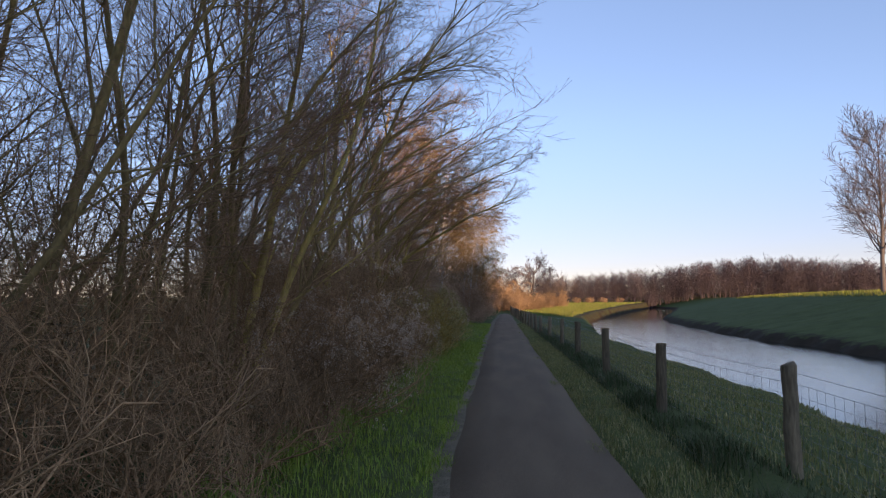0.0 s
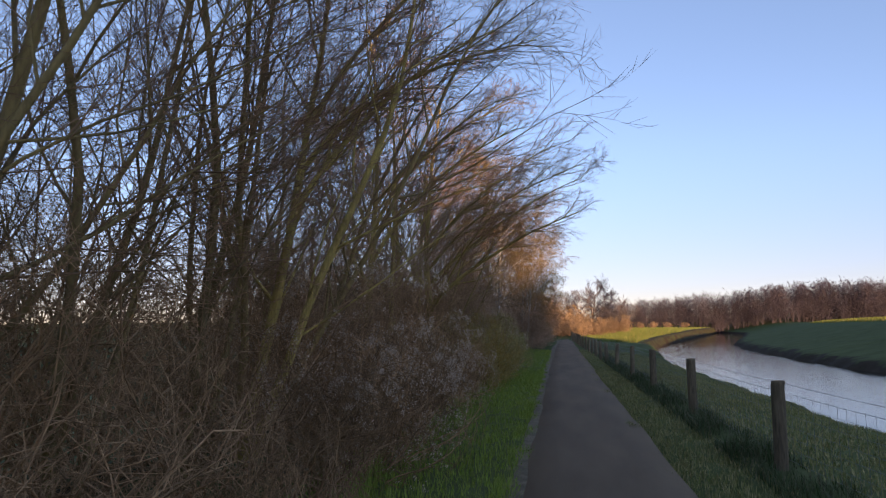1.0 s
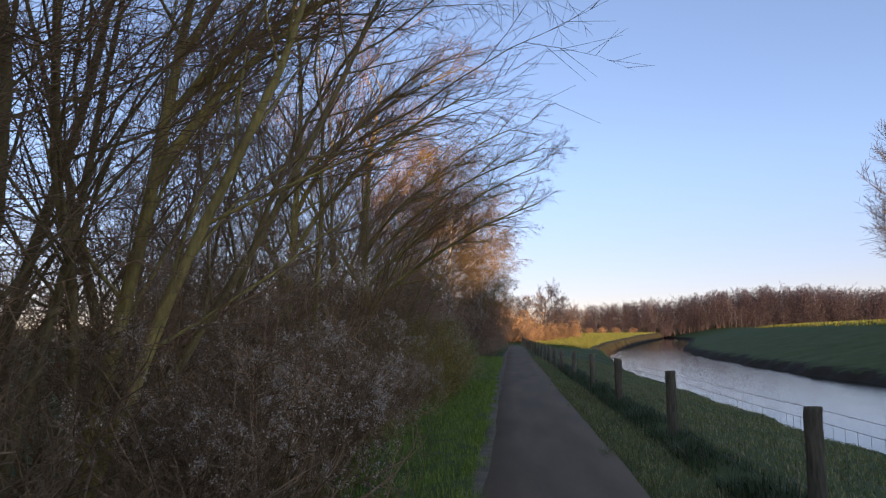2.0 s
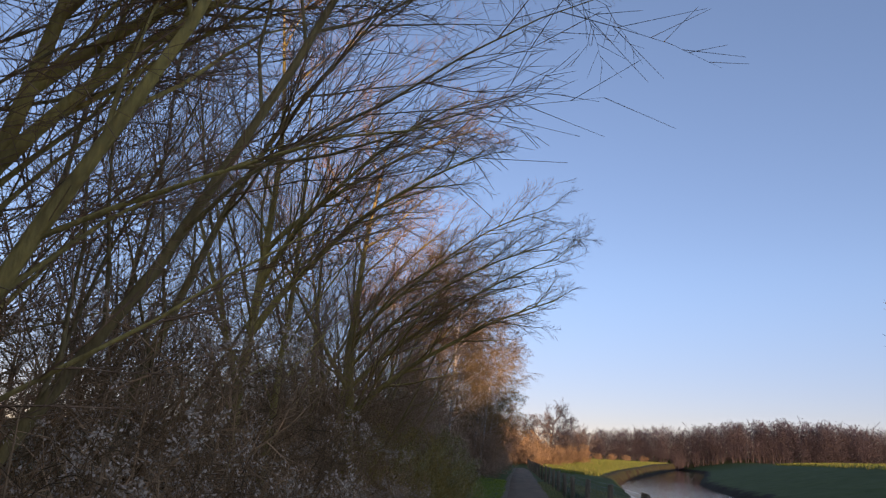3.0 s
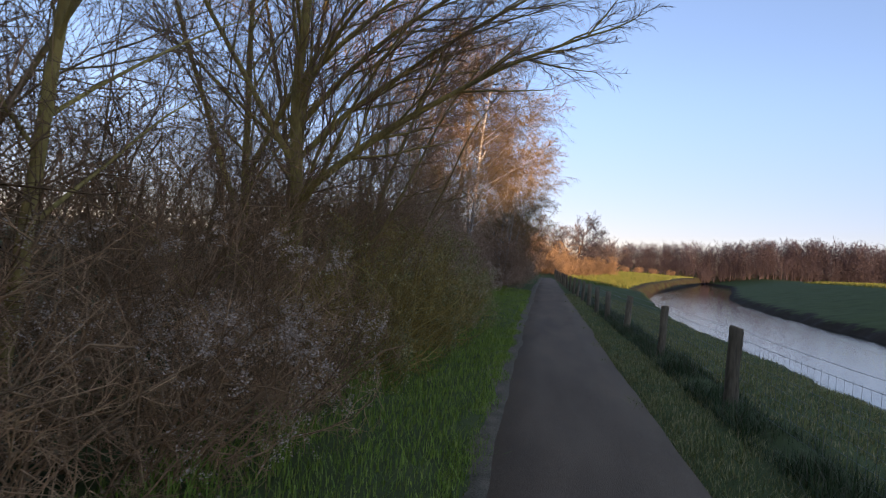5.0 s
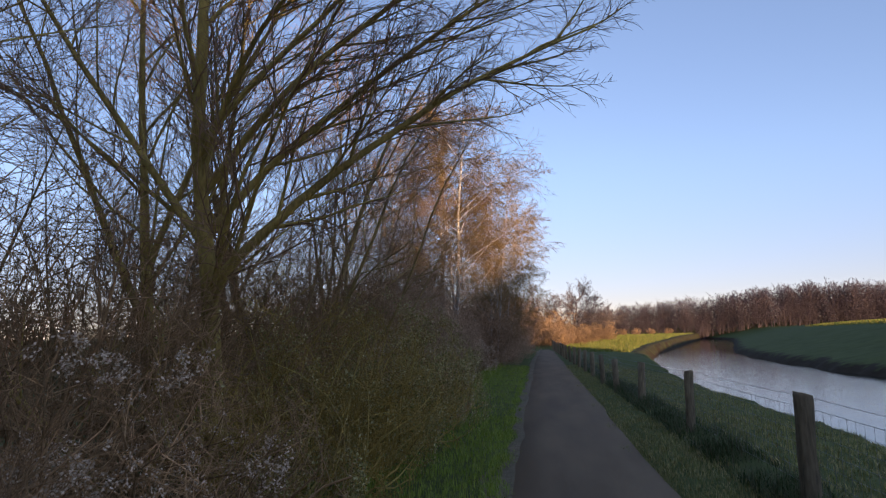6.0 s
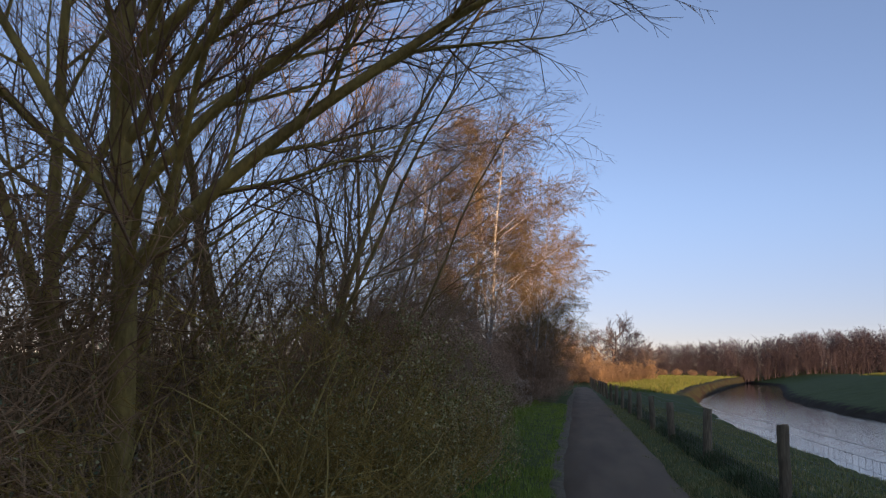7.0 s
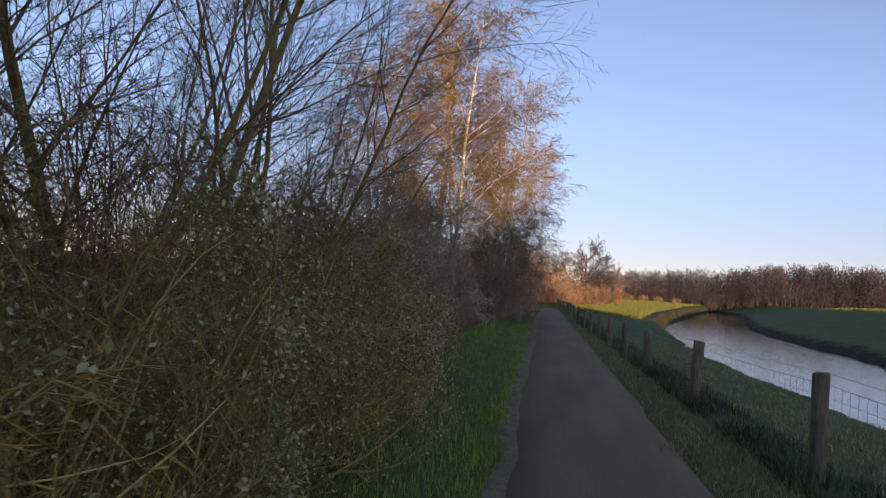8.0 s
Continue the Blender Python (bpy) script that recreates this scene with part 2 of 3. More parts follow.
def blades(rng, x, y, z, height, width, lean):
    """Grass blades: a bent tapering strip of three triangles each."""
    n = len(x)
    turn = rng.uniform(0, 2 * math.pi, n)
    h = height * rng.uniform(0.55, 1.3, n)
    ax, ay = np.cos(turn), np.sin(turn)
    bend = rng.normal(0, lean, n)
    bx, by = -ay * bend * h, ax * bend * h
    w = width * rng.uniform(0.7, 1.3, n)
    root = np.stack([x, y, z], 1)
    across = np.stack([ax * w, ay * w, np.zeros(n)], 1)
    mid = root + np.stack([bx * 0.35, by * 0.35, h * 0.6], 1)
    tip = root + np.stack([bx, by, h * 0.97], 1)
    v = np.stack([root - across, root + across, mid - across * 0.7, mid + across * 0.7, tip], 1).reshape(-1, 3)
    k = np.arange(n)[:, None] * 5
    return v, np.concatenate([k + [0, 1, 3], k + [0, 3, 2], k + [2, 3, 4]], 0)


# ---- lie of the land ----
Y_NEAR = np.array([-60, 45, 55, 65, 77, 95, 125, 160, 200, 224, 232, 600.0])
X_NEAR = np.array([6.8, 6.9, 7.6, 8.8, 10.2, 14.0, 22.0, 31.0, 42.0, 48.2, 50.2, 150.0])
X_FAR = np.array([16.3, 16.5, 17.2, 18.0, 19.2, 22.5, 30.5, 40.0, 50.5, 52.0, 50.8, 150.6])
WATER_Z = -1.0


def near_edge(y):
    return np.interp(y, Y_NEAR, X_NEAR) + 0.16 * np.sin(y * 0.9) + 0.1 * np.sin(y * 2.3 + 1)


def far_edge(y):
    return np.interp(y, Y_NEAR, X_FAR) + 0.25 * np.sin(y * 0.5 + 2) + 0.12 * np.sin(y * 1.7)


LEFT_X = np.array([-900, -400, -200, -100, -60, -35, -20, -12, -8, -6, -5, -4.2, -3.6, -3.1, -2.7, -2.4, -2.1, -1.8, -1.5, -1.25, -1.05, -0.92, -0.8, 0, 0.8, 0.92, 1.05, 1.25, 1.45, 1.65, 1.85, 2.05, 2.3])
LEFT_Z = np.array([-0.3, -0.3, -0.3, -0.3, -0.3, -0.3, -0.25, -0.1, 0.05, 0.1, 0.12, 0.14, 0.15, 0.14, 0.12, 0.09, 0.06, 0.05, 0.04, 0.03, 0.02, 0.0, -0.05, -0.05, -0.05, -0.005, 0.02, 0.03, 0.01, 0.0, 0.05, 0.06, 0.0])
MID = np.array([0.12, 0.28, 0.46, 0.64, 0.82])
EDGE = np.array([3.2, 2.6, 2.1, 1.6, 1.2, 0.85, 0.55, 0.3, 0.12, 0.0])
BED = np.array([0.06, 0.3, 0.7, 0.94])
FAR_D = np.array([0.0, 0.4, 0.8, 1.3, 2.0, 3.2, 4.8, 7.0, 9.5, 12.0, 14.0, 16.0, 20.0, 30.0, 60.0, 150.0, 400.0, 900.0])
FAR_Z = np.array([-1.06, -0.80, -0.55, -0.42, -0.28, -0.05, 0.25, 0.72, 1.25, 1.7, 1.95, 2.2, 2.35, 2.2, 1.7, 1.0, 0.5, 0.2])


def section(y):
    """x, z and bareness across the land at y."""
    n, f = float(near_edge(y)), float(far_edge(y))
    rise = np.interp(y, [0, 75, 110, 160, 230, 400], [0, 0, 0.35, 0.8, 1.0, 1.0])
    far = np.interp(y, [52, 78], [0, 1])
    mid = np.concatenate([2.3 + (n - 3.2 - 2.3) * MID, n - EDGE])
    share = (mid - 2.3) / (n - 2.3)
    gap = n - mid
    slope = -0.9 * share ** 1.15 - 0.16 * np.clip(1 - gap / 0.3, 0, 1)
    shelf = rise - 0.15 * share - (0.91 + rise) * np.clip(1 - gap / 0.9, 0, 1) ** 0.8
    mid_z = slope * (1 - far) + shelf * far
    # rise added behind the far woods to hide bright sky gaps under the trees
    backing_rise = np.interp(y, [231, 262, 400], [0, 3.4, 4.2])
    xs = np.concatenate([LEFT_X, mid, n + (f - n) * BED, f + FAR_D])
    zs = np.concatenate([LEFT_Z + rise, mid_z, [-1.5, -1.9, -1.9, -1.5], FAR_Z])
    bare = np.concatenate([np.where((LEFT_X > -8) & (LEFT_X < -2.2), 0.45, 0.0), np.where(gap < 0.2, 0.4, 0) + far * np.where(gap < 1.7, 0.6, 0), [0.8] * 4, np.interp(FAR_D, [0, 0.8, 1.4, 2.4], [0.9, 0.6, 0.4, 0.0])])
    return xs, zs + backing_rise, bare


def ground_z(x, y):
    """Heights at arrays of places."""
    x, y = np.asarray(x, float), np.asarray(y, float)
    out = np.empty(len(x))
    key = np.round(y * 2) / 2
    for k in np.unique(key):
        pick = key == k
        xs, zs, _ = section(k)
        out[pick] = np.interp(x[pick], xs, zs)
    return out


def build_ground():
    ys = np.concatenate([[-400, -150, -60, -30, -15], np.arange(-8, 60, 0.4), np.arange(60, 120, 1.2), np.arange(120, 260, 5), [270, 300, 340, 400, 500, 650, 900, 1300]])
    rng = np.random.default_rng(5)
    rows, bare = [], []
    for y in ys:
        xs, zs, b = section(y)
        jitter = rng.normal(0, 0.018, len(xs)) * ((np.abs(xs) > 0.95) & (xs < 60))
        rows.append(np.stack([xs, np.full(len(xs), y), zs + jitter], 1))
        bare.append(b)
    nx = len(rows[0])
    v = np.concatenate(rows)
    i = np.arange(len(ys) - 1)[:, None] * nx + np.arange(nx - 1)[None]
    f = np.stack([i, i + 1, i + nx + 1, i + nx], -1).reshape(-1, 4)
    me = mesh_of("ground", v, f, TURF)
    me.attributes.new("earth", "FLOAT", "POINT").data.foreach_set("value", np.concatenate(bare).astype(np.float32))
    tagged(new("ground", me), "shaded grassy riverside ground with bare muddy banks", "ground", kind="structure")


def build_path():
    """The worn asphalt path with uneven edges, and its gravelly shoulder."""
    rng = np.random.default_rng(8)
    ys = np.concatenate([np.arange(-10, 40, 0.06), np.arange(40, 84, 0.5)])

    def strip(name, edges, zs, mat, label, category):
        cols = []
        sides = {s: np.convolve(rng.normal(0, 1.5, len(ys)), np.hanning(41) / 14, "same") for s in (-1, 1)}
        for (x, wander), z in zip(edges, zs):
            w = sides[-1 if x < 0 else 1] * wander
            bend = np.interp(ys, [20, 38, 62, 84], [0, 0.12, 0.38, 0.8])
            cols.append(np.stack([x + w + bend, ys, np.full(len(ys), z)], 1))
        n = len(cols)
        v = np.stack(cols, 1).reshape(-1, 3)
        i = np.arange(len(ys) - 1)[:, None] * n + np.arange(n - 1)[None]
        f = np.stack([i, i + 1, i + n + 1, i + n], -1).reshape(-1, 4)
        tagged(new(name, mesh_of(name, v, f, mat)), label, category, kind="structure")

    strip("path", [(-0.86, 0.05), (-0.82, 0.05), (-0.4, 0), (0, 0), (0.4, 0), (0.82, 0.03), (0.86, 0.03)], [-0.04, 0.012, 0.026, 0.032, 0.026, 0.012, -0.04], ASPHALT, "narrow dark grey worn asphalt path between grass verges", "path")
    strip("path_shoulder", [(-1.1, 0.22), (-0.95, 0.22), (-0.7, 0)], [-0.03, 0.022, 0.006], SHOULDER, "pale sandy gravel shoulder along the asphalt path", "shoulder")


def build_water():
    ys = np.concatenate([[-200], np.arange(-60, 60, 4), np.arange(60, 340, 10), [400, 600]])
    v, n = [], 8
    for y in ys:
        a, b = float(near_edge(y)) - 0.6, float(far_edge(y)) + 0.6
        v += [(a + (b - a) * k / (n - 1), y, WATER_Z) for k in range(n)]
    i = np.arange(len(ys) - 1)[:, None] * n + np.arange(n - 1)[None]
    f = np.stack([i, i + 1, i + n + 1, i + n], -1).reshape(-1, 4)
    tagged(new("water", mesh_of("water", np.array(v), f, WATER)), "calm narrow river reflecting the pale evening sky", "river", kind="structure")


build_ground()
build_path()
build_water()

# ---- wire fence on round posts along the river ----
POSTS = [(2.5, -3.4), (2.42, 0.6), (2.34, 4.46), (1.9, 7.68), (1.9, 12.55), (1.87, 17.38), (1.855, 22.1), (1.73, 26.3)]
POSTS += [(max(1.2, 1.62 - 0.035 * k), 29.9 + 3.5 * k) for k in range(16)]


def build_fence():
    rng = np.random.default_rng(21)
    fence = thing("fence", (0, 0, 0), "stock fence of weathered round posts and wire netting", "fence")
    tops = []
    for k, (x, y) in enumerate(POSTS):
        r = 0.078 * rng.uniform(0.88, 1.1)
        sides, rings = 12, 9
        h = 1.0 + rng.uniform(-0.03, 0.04) - 0.003 * max(y, 0)
        lean = Vector((rng.normal(0, 0.03), rng.normal(0, 0.03), 0))
        wood = Wood()
        zs = np.array([-0.3, 0.0, 0.2, 0.45, 0.7, 0.9, h - 0.02, h, h + 0.004])
        rr = r * np.array([1.05, 1.04, 1.0, 0.99, 0.98, 0.99, 1.0, 0.93, 0.02])
        pts = np.stack([lean.x * zs + rng.normal(0, 0.003, rings), lean.y * zs, zs], 1)
        wood.tube(pts, rr, sides)
        v, f = wood.arrays()
        v = v + np.column_stack([rng.normal(0, 0.003, (len(v), 2)), np.zeros(len(v))])
        z = float(ground_z([x], [y])[0])
        ob = part("post", mesh_of("post", v, f, POST_WOOD), fence)
        ob.location = (x, y, z)
        ob.rotation_euler.z = rng.uniform(0, 6)
        tops.append((x + 0.07, y, z))
    for hgt, sag in ((0.93, 0.02), (0.83, 0.02), (0.72, 0.012), (0.6, 0.01), (0.48, 0.01), (0.36, 0.01), (0.24, 0.01), (0.12, 0.01)):
        wood = Wood()
        pts = []
        for (x0, y0, z0), (x1, y1, z1) in zip(tops, tops[1:]):
            for s in np.linspace(0, 1, 6)[:-1]:
                pts.append((x0 + (x1 - x0) * s, y0 + (y1 - y0) * s, z0 + (z1 - z0) * s + hgt - 4 * sag * s * (1 - s)))
        wood.tube(pts, [0.0022 if hgt > 0.8 else 0.0016] * len(pts), 4)
        part("wire", wood.mesh("wire", WIRE), fence, "thin galvanised wire")
    stays = Wood()
    for (x0, y0, z0), (x1, y1, z1) in list(zip(tops, tops[1:]))[:12]:
        for s in np.arange(0.02, 1, 0.15 / (y1 - y0)):
            x, y, z = x0 + (x1 - x0) * s, y0 + (y1 - y0) * s, z0 + (z1 - z0) * s
            stays.tube([(x, y, z + 0.12), (x, y, z + 0.83)], [0.0018, 0.0018], 3)
    net = part("netting", stays.mesh("netting", WIRE), fence, "fine upright netting wires")
    net["kind"] = "stuff"


build_fence()

# ---- trees and shrubs ----
UP = np.array([0, 0, 1.0])


def grow_stems(rng, woods, tips, stems, base, spread, length, r, spec, lean):
    for k in range(stems):
        a = 2 * math.pi * (k + rng.random() * 0.7) / stems
        s = spread * rng.uniform(0.4, 1.2)
        d = unit(np.array([math.cos(a) * s, math.sin(a) * s, 1.0]) + np.asarray(lean))
        p = np.array([math.cos(a) * base * rng.uniform(0.3, 1), math.sin(a) * base * rng.uniform(0.3, 1), -0.15])
        limb(rng, woods, tips, p, d, length * rng.uniform(0.8, 1.15), r * rng.uniform(0.75, 1.15), 0, spec)


def bare_tree(seed, stems, length, r, spread, lean, label, place, name="tree", bark=None, twig=None, spec=None, base=0.25):
    rng = np.random.default_rng(seed)
    trunk, crown, tips = Wood(), Wood(), []
    spec = spec or [
        (10, 8, 0.06, (0.006, 0, 0.015), 13, 0.2, 0.68, 0.38, 0.34),
        (6, 5, 0.08, (0.05, 0, 0.012), 10, 0.1, 0.55, 0.46, 0.44),
        (3, 3, 0.13, (0.03, 0, 0.02), 8, 0.12, 0.6, 0.46, 0.6, 0.0034),
        (1, 3, 0.15, (0.01, 0, 0.03), 0, 0, 0, 0, 0, 0.0026),
    ]
    grow_stems(rng, [trunk, trunk, crown, crown], tips, stems, base, spread, length, r, spec, lean)
    tree = thing(name, place, label, "tree", "bare trees behind the hedge")
    part("trunk", trunk.mesh("trunk", bark or BROWN_BARK), tree)
    part("crown", crown.mesh("crown", twig or TWIG), tree, "bare fine brown twigs")
    return tree


def shrub(seed, label, place, stems=18, length=2.4, r=0.013, spread=0.85, lean=(0.05, 0, 0), twig=None, blossom=0, share=0.2, petal=0.012, ivy=0, leaf=DRY_LEAF, leaves=0, name="shrub", group="hedge shrubs", coarse=False, floor=0.003, reach=1.25):
    rng = np.random.default_rng(seed)
    stem, twigs, tips = Wood(), Wood(), []
    spec = [
        (7, 4, 0.27, (0.01, 0, 0.0), 11, 0.05, 0.95, 0.32, 0.55),
        (3, 3, 0.34, (0, 0, 0.01), 9, 0.1, 1.0, 0.42, 0.6),
        (1, 3, 0.18, (0, 0, 0.0), 0, 0, 0, 0, 0),
    ]
    if coarse:
        spec[0] = (5, 4, 0.2, (0, 0, 0), 9, 0.1, 0.9, 0.42, 0.55)
        spec[1] = (2, 3, 0.28, (0, 0, 0.0), 5, 0.1, 1.0, 0.5, 0.7)
    spec[1], spec[2] = spec[1] + (floor * 1.4,), spec[2] + (floor,)
    grow_stems(rng, [stem, twigs, twigs], tips, stems, 0.45, spread, length, r, spec, lean)
    tips = np.array(tips)
    for block in [*stem.verts, *twigs.verts, tips]:  # stray shoots bend back into the bush
        top = length * 0.95
        up = np.maximum(block[:, 2] - 0.45 * top, 0) / (0.55 * top)
        out = np.sqrt((block[:, 0] ** 2 + block[:, 1] ** 2) / reach ** 2 + up ** 2) + 1e-6
        turn = np.arctan2(block[:, 1], block[:, 0])
        lump = 1 + 0.13 * np.sin(turn * 3 + seed) + 0.1 * np.sin(turn * 5 + up * 4) + 0.1 * np.sin(block[:, 2] * 4 + turn * 2)
        lump *= np.where(block[:, 2] < 0.4, 0.9 + 0.25 * np.clip(block[:, 2], 0, 0.4), 1.0)
        pull = (1 + (out / lump) ** 4) ** -0.25
        block[:, :2] *= pull[:, None]
        block[:, 2] = np.where(up > 0, 0.45 * top + up * pull * 0.55 * top, block[:, 2])
    bush = thing(name, place, label, "shrub", group)
    part("trunk", stem.mesh("trunk", BARK if twig is OLIVE_TWIG else twig or SHRUB_TWIG), bush)
    part("crown", twigs.mesh("crown", twig or SHRUB_TWIG), bush)
    if blossom:
        t = tips[rng.random(len(tips)) < blossom]
        t = t[np.argsort(np.sin(t[:, 0] * 8) + np.sin(t[:, 1] * 9 + 1) + np.sin(t[:, 2] * 8))][int(len(t) * (1 - share)):]
        part("blossom", mesh_of("blossom", *scatter_leaves(rng, t, petal, 0.017, 12), BLOSSOM, False), bush, "small white spring blossoms")
    if ivy:
        t = tips[rng.random(len(tips)) < ivy]
        part("foliage", mesh_of("foliage", *scatter_leaves(rng, t, 0.013, 0.035, 6), IVY, False), bush, "small pale green young leaves")
    if leaves:
        t = tips[rng.random(len(tips)) < leaves]
        part("dry_foliage", mesh_of("dry_foliage", *scatter_leaves(rng, t, 0.012, 0.03, 3), leaf, False), bush, "withered brown leaves")
    return bush


def place_copy(ob, x, y, turn=0, s=1.0, sz=1.0, label=""):
    z = float(ground_z([x], [y])[0])
    c = copy_thing(ob, Matrix.Translation((x, y, z)) @ Matrix.Rotation(radians(turn), 4, "Z") @ Matrix.Diagonal((s, s, s * sz, 1)))
    if label:
        c["label"] = label
    return c


def gz(x, y):
    return (x, y, float(ground_z([x], [y])[0]))


# hedge in front: thorn, blossoming thorn, lichen-grown and leafy shrubs
PLAIN = shrub(11, "dense bare brown thorn shrub beside the grass verge", gz(-3.05, -1.6), leaves=0.04)
WHITE = shrub(12, "blackthorn shrub with scattered white blossom in the hedge", gz(-2.75, 9.0), blossom=0.85, share=0.3, stems=26, petal=0.0088)
OLIVE = shrub(13, "lichen-covered olive brown shrub in the hedge", gz(-3.0, 16.4), twig=OLIVE_TWIG, ivy=0.05, length=2.5)
LEAFY = shrub(14, "shrub with small green leaves budding on brown twigs", gz(-3.4, 19.4), ivy=0.6, leaves=0.1, twig=OLIVE_TWIG)
BRUSH = shrub(15, "tangled brown undergrowth behind the hedge", gz(-4.6, -2.0), coarse=True, stems=32, length=3.1, floor=0.004, reach=1.5, group="undergrowth behind the hedge")
THICKET = shrub(16, "tall dense brown thicket of bare twigs beside the verge", gz(-4.6, 27.0), stems=21, length=3.6, r=0.02, spread=0.6, lean=(0, 0, 0), group="thicket", floor=0.009, reach=1.9, twig=MAUVE_TWIG)
hedge_rng = random.Random(4)
# along the path: kind, distance from the path's middle, place, size and height
THORN_HEDGE = [
    ("p", -3.0, 0.2, 1.0, 1), ("p", -2.95, 1.8, 1.05, 0.95), ("p", -3.0, 3.4, 1.0, 1), ("p", -3.0, 5.0, 1.0, 0.95), ("w", -2.85, 6.7, 0.95, 0.97), ("w", -2.95, 7.7, 1.05, 1.15),
    ("p", -3.1, 10.3, 1.0, 1), ("p", -3.35, 11.4, 0.9, 1), ("w", -3.15, 12.6, 0.95, 0.92), ("w", -3.05, 13.9, 0.9, 0.92), ("p", -3.1, 15.2, 1.0, 0.97),
]
LEAFY_HEDGE = [
    ("o", -2.95, 17.5, 1.05, 0.97), ("l", -2.95, 18.6, 1.0, 1), ("l", -2.85, 20.3, 1.05, 0.97), ("l", -2.85, 21.6, 1.0, 0.97), ("w", -2.9, 22.6, 0.9, 0.87), ("l", -3.05, 23.6, 1.0, 0.97), ("w", -3.2, 24.8, 0.85, 0.87),
]
for kind, x, y, s, sz in THORN_HEDGE + LEAFY_HEDGE:
    place_copy({"p": PLAIN, "w": WHITE, "o": OLIVE, "l": LEAFY}[kind], x + (0.15 if y < 16 else 0.25) + hedge_rng.uniform(-0.1, 0.1), y, hedge_rng.uniform(-60, 60), s, sz)
for k in range(8):  # it stands back from the path before the birches
    place_copy(THICKET, -3.25 - 0.075 * k + hedge_rng.uniform(-0.1, 0.1), 26.2 + 1.75 * k, hedge_rng.uniform(0, 360), 0.66 + 0.01 * k, hedge_rng.uniform(0.98, 1.1))
for k in range(4):
    place_copy(THICKET, -2.85 + 0.05 * k, 44.5 + 5.0 * k, hedge_rng.uniform(0, 360), 0.8, hedge_rng.uniform(0.98, 1.1))
place_copy(WHITE, -3.6, 8.3, 130, 1.1, 1.2)
# low growth at the hedge's foot
LOW = shrub(18, "low straggling brown growth at the foot of the hedge", gz(-2.75, -0.6), stems=10, length=1.15, r=0.009, spread=0.9, reach=0.75, leaves=0.05, floor=0.0026)
LOW_GREEN = shrub(19, "low leafy growth at the foot of the hedge", gz(-2.6, 19.2), stems=10, length=1.1, r=0.009, spread=0.9, reach=0.75, ivy=0.4, leaves=0.05, twig=OLIVE_TWIG, floor=0.0026)
for k in range(23):
    y = 0.5 + 1.12 * k + hedge_rng.uniform(-0.2, 0.2)
    if abs(y - 19.2) > 0.5:
        place_copy(LOW_GREEN if 16 < y < 24 else LOW, (-2.75 if y < 16 else -2.6) + hedge_rng.uniform(-0.08, 0.12), y, hedge_rng.uniform(0, 360), hedge_rng.uniform(0.8, 1.1))
shrub(17, "low pale blossoming shrub at the foot of the birches", gz(-3.0, 40.2), stems=26, length=1.6, spread=0.7, blossom=1.0, share=0.8, petal=0.016, reach=0.9, floor=0.006, group="hedge shrubs")
for k in range(16):
    y = -0.5 + k * 1.75
    place_copy(BRUSH, -4.9 + hedge_rng.uniform(-0.4, 0.4), y, hedge_rng.uniform(0, 360), hedge_rng.uniform(1.15, 1.4), hedge_rng.uniform(0.82, 0.98) if y < 12 else hedge_rng.uniform(0.92, 1.05))

# trees behind the hedge
A = bare_tree(31, 3, 7.4, 0.058, 0.24, (0.1, 0.02, 0), "bare multi-stemmed mossy tree leaning over the hedge", gz(-4.1, 5.9))
B = bare_tree(32, 4, 7.0, 0.044, 0.34, (0.1, 0.02, 0), "bare tree with several slender ascending stems", gz(-4.2, 7.2))
C = bare_tree(33, 2, 7.6, 0.072, 0.28, (0.05, 0.02, 0), "bare twin-stemmed tree with mossy trunks", gz(-4.4, 2.6))
tree_rng = random.Random(9)
TREES = [("A", -4.2, 4.2), ("B", -4.5, 1.6), ("B", -5.3, 3.4), ("C", -4.1, 8.7), ("B", -6.6, 13.2), ("B", -4.7, 21.0), ("C", -4.6, 21.9), ("A", -4.7, 24.0), ("B", -4.6, 24.8), ("B", -5.4, 29.0), ("A", -5.4, 33.5)]
for kind, x, y in TREES:
    place_copy({"A": A, "B": B, "C": C}[kind], x, y, tree_rng.uniform(-35, 35), tree_rng.uniform(0.85, 1.08), tree_rng.uniform(0.88, 1.0))

# thin young trees close behind them
SAPLING = bare_tree(34, 5, 5.6, 0.026, 0.34, (0.04, 0, 0), "clump of thin bare saplings behind the hedge", gz(-6.4, 3.0), spec=[
    (8, 5, 0.07, (0.004, 0, 0.02), 13, 0.05, 0.6, 0.34, 0.4),
    (4, 3, 0.1, (0.02, 0, 0.03), 9, 0.1, 0.6, 0.45, 0.55, 0.0045),
    (2, 3, 0.14, (0.01, 0, 0.03), 4, 0.15, 0.6, 0.5, 0.6, 0.0036),
    (1, 3, 0.1, (0, 0, 0.03), 0, 0, 0, 0, 0, 0.003),
])
for y in (4.4, 6.2):
    place_copy(SAPLING, -6.4, y, tree_rng.uniform(0, 360), 0.95)
for k in range(6):
    place_copy(SAPLING, -6.5 + tree_rng.uniform(-0.6, 0.6), 12.0 + 2.3 * k + tree_rng.uniform(-0.5, 0.5), tree_rng.uniform(0, 360), tree_rng.uniform(0.85, 1.15))

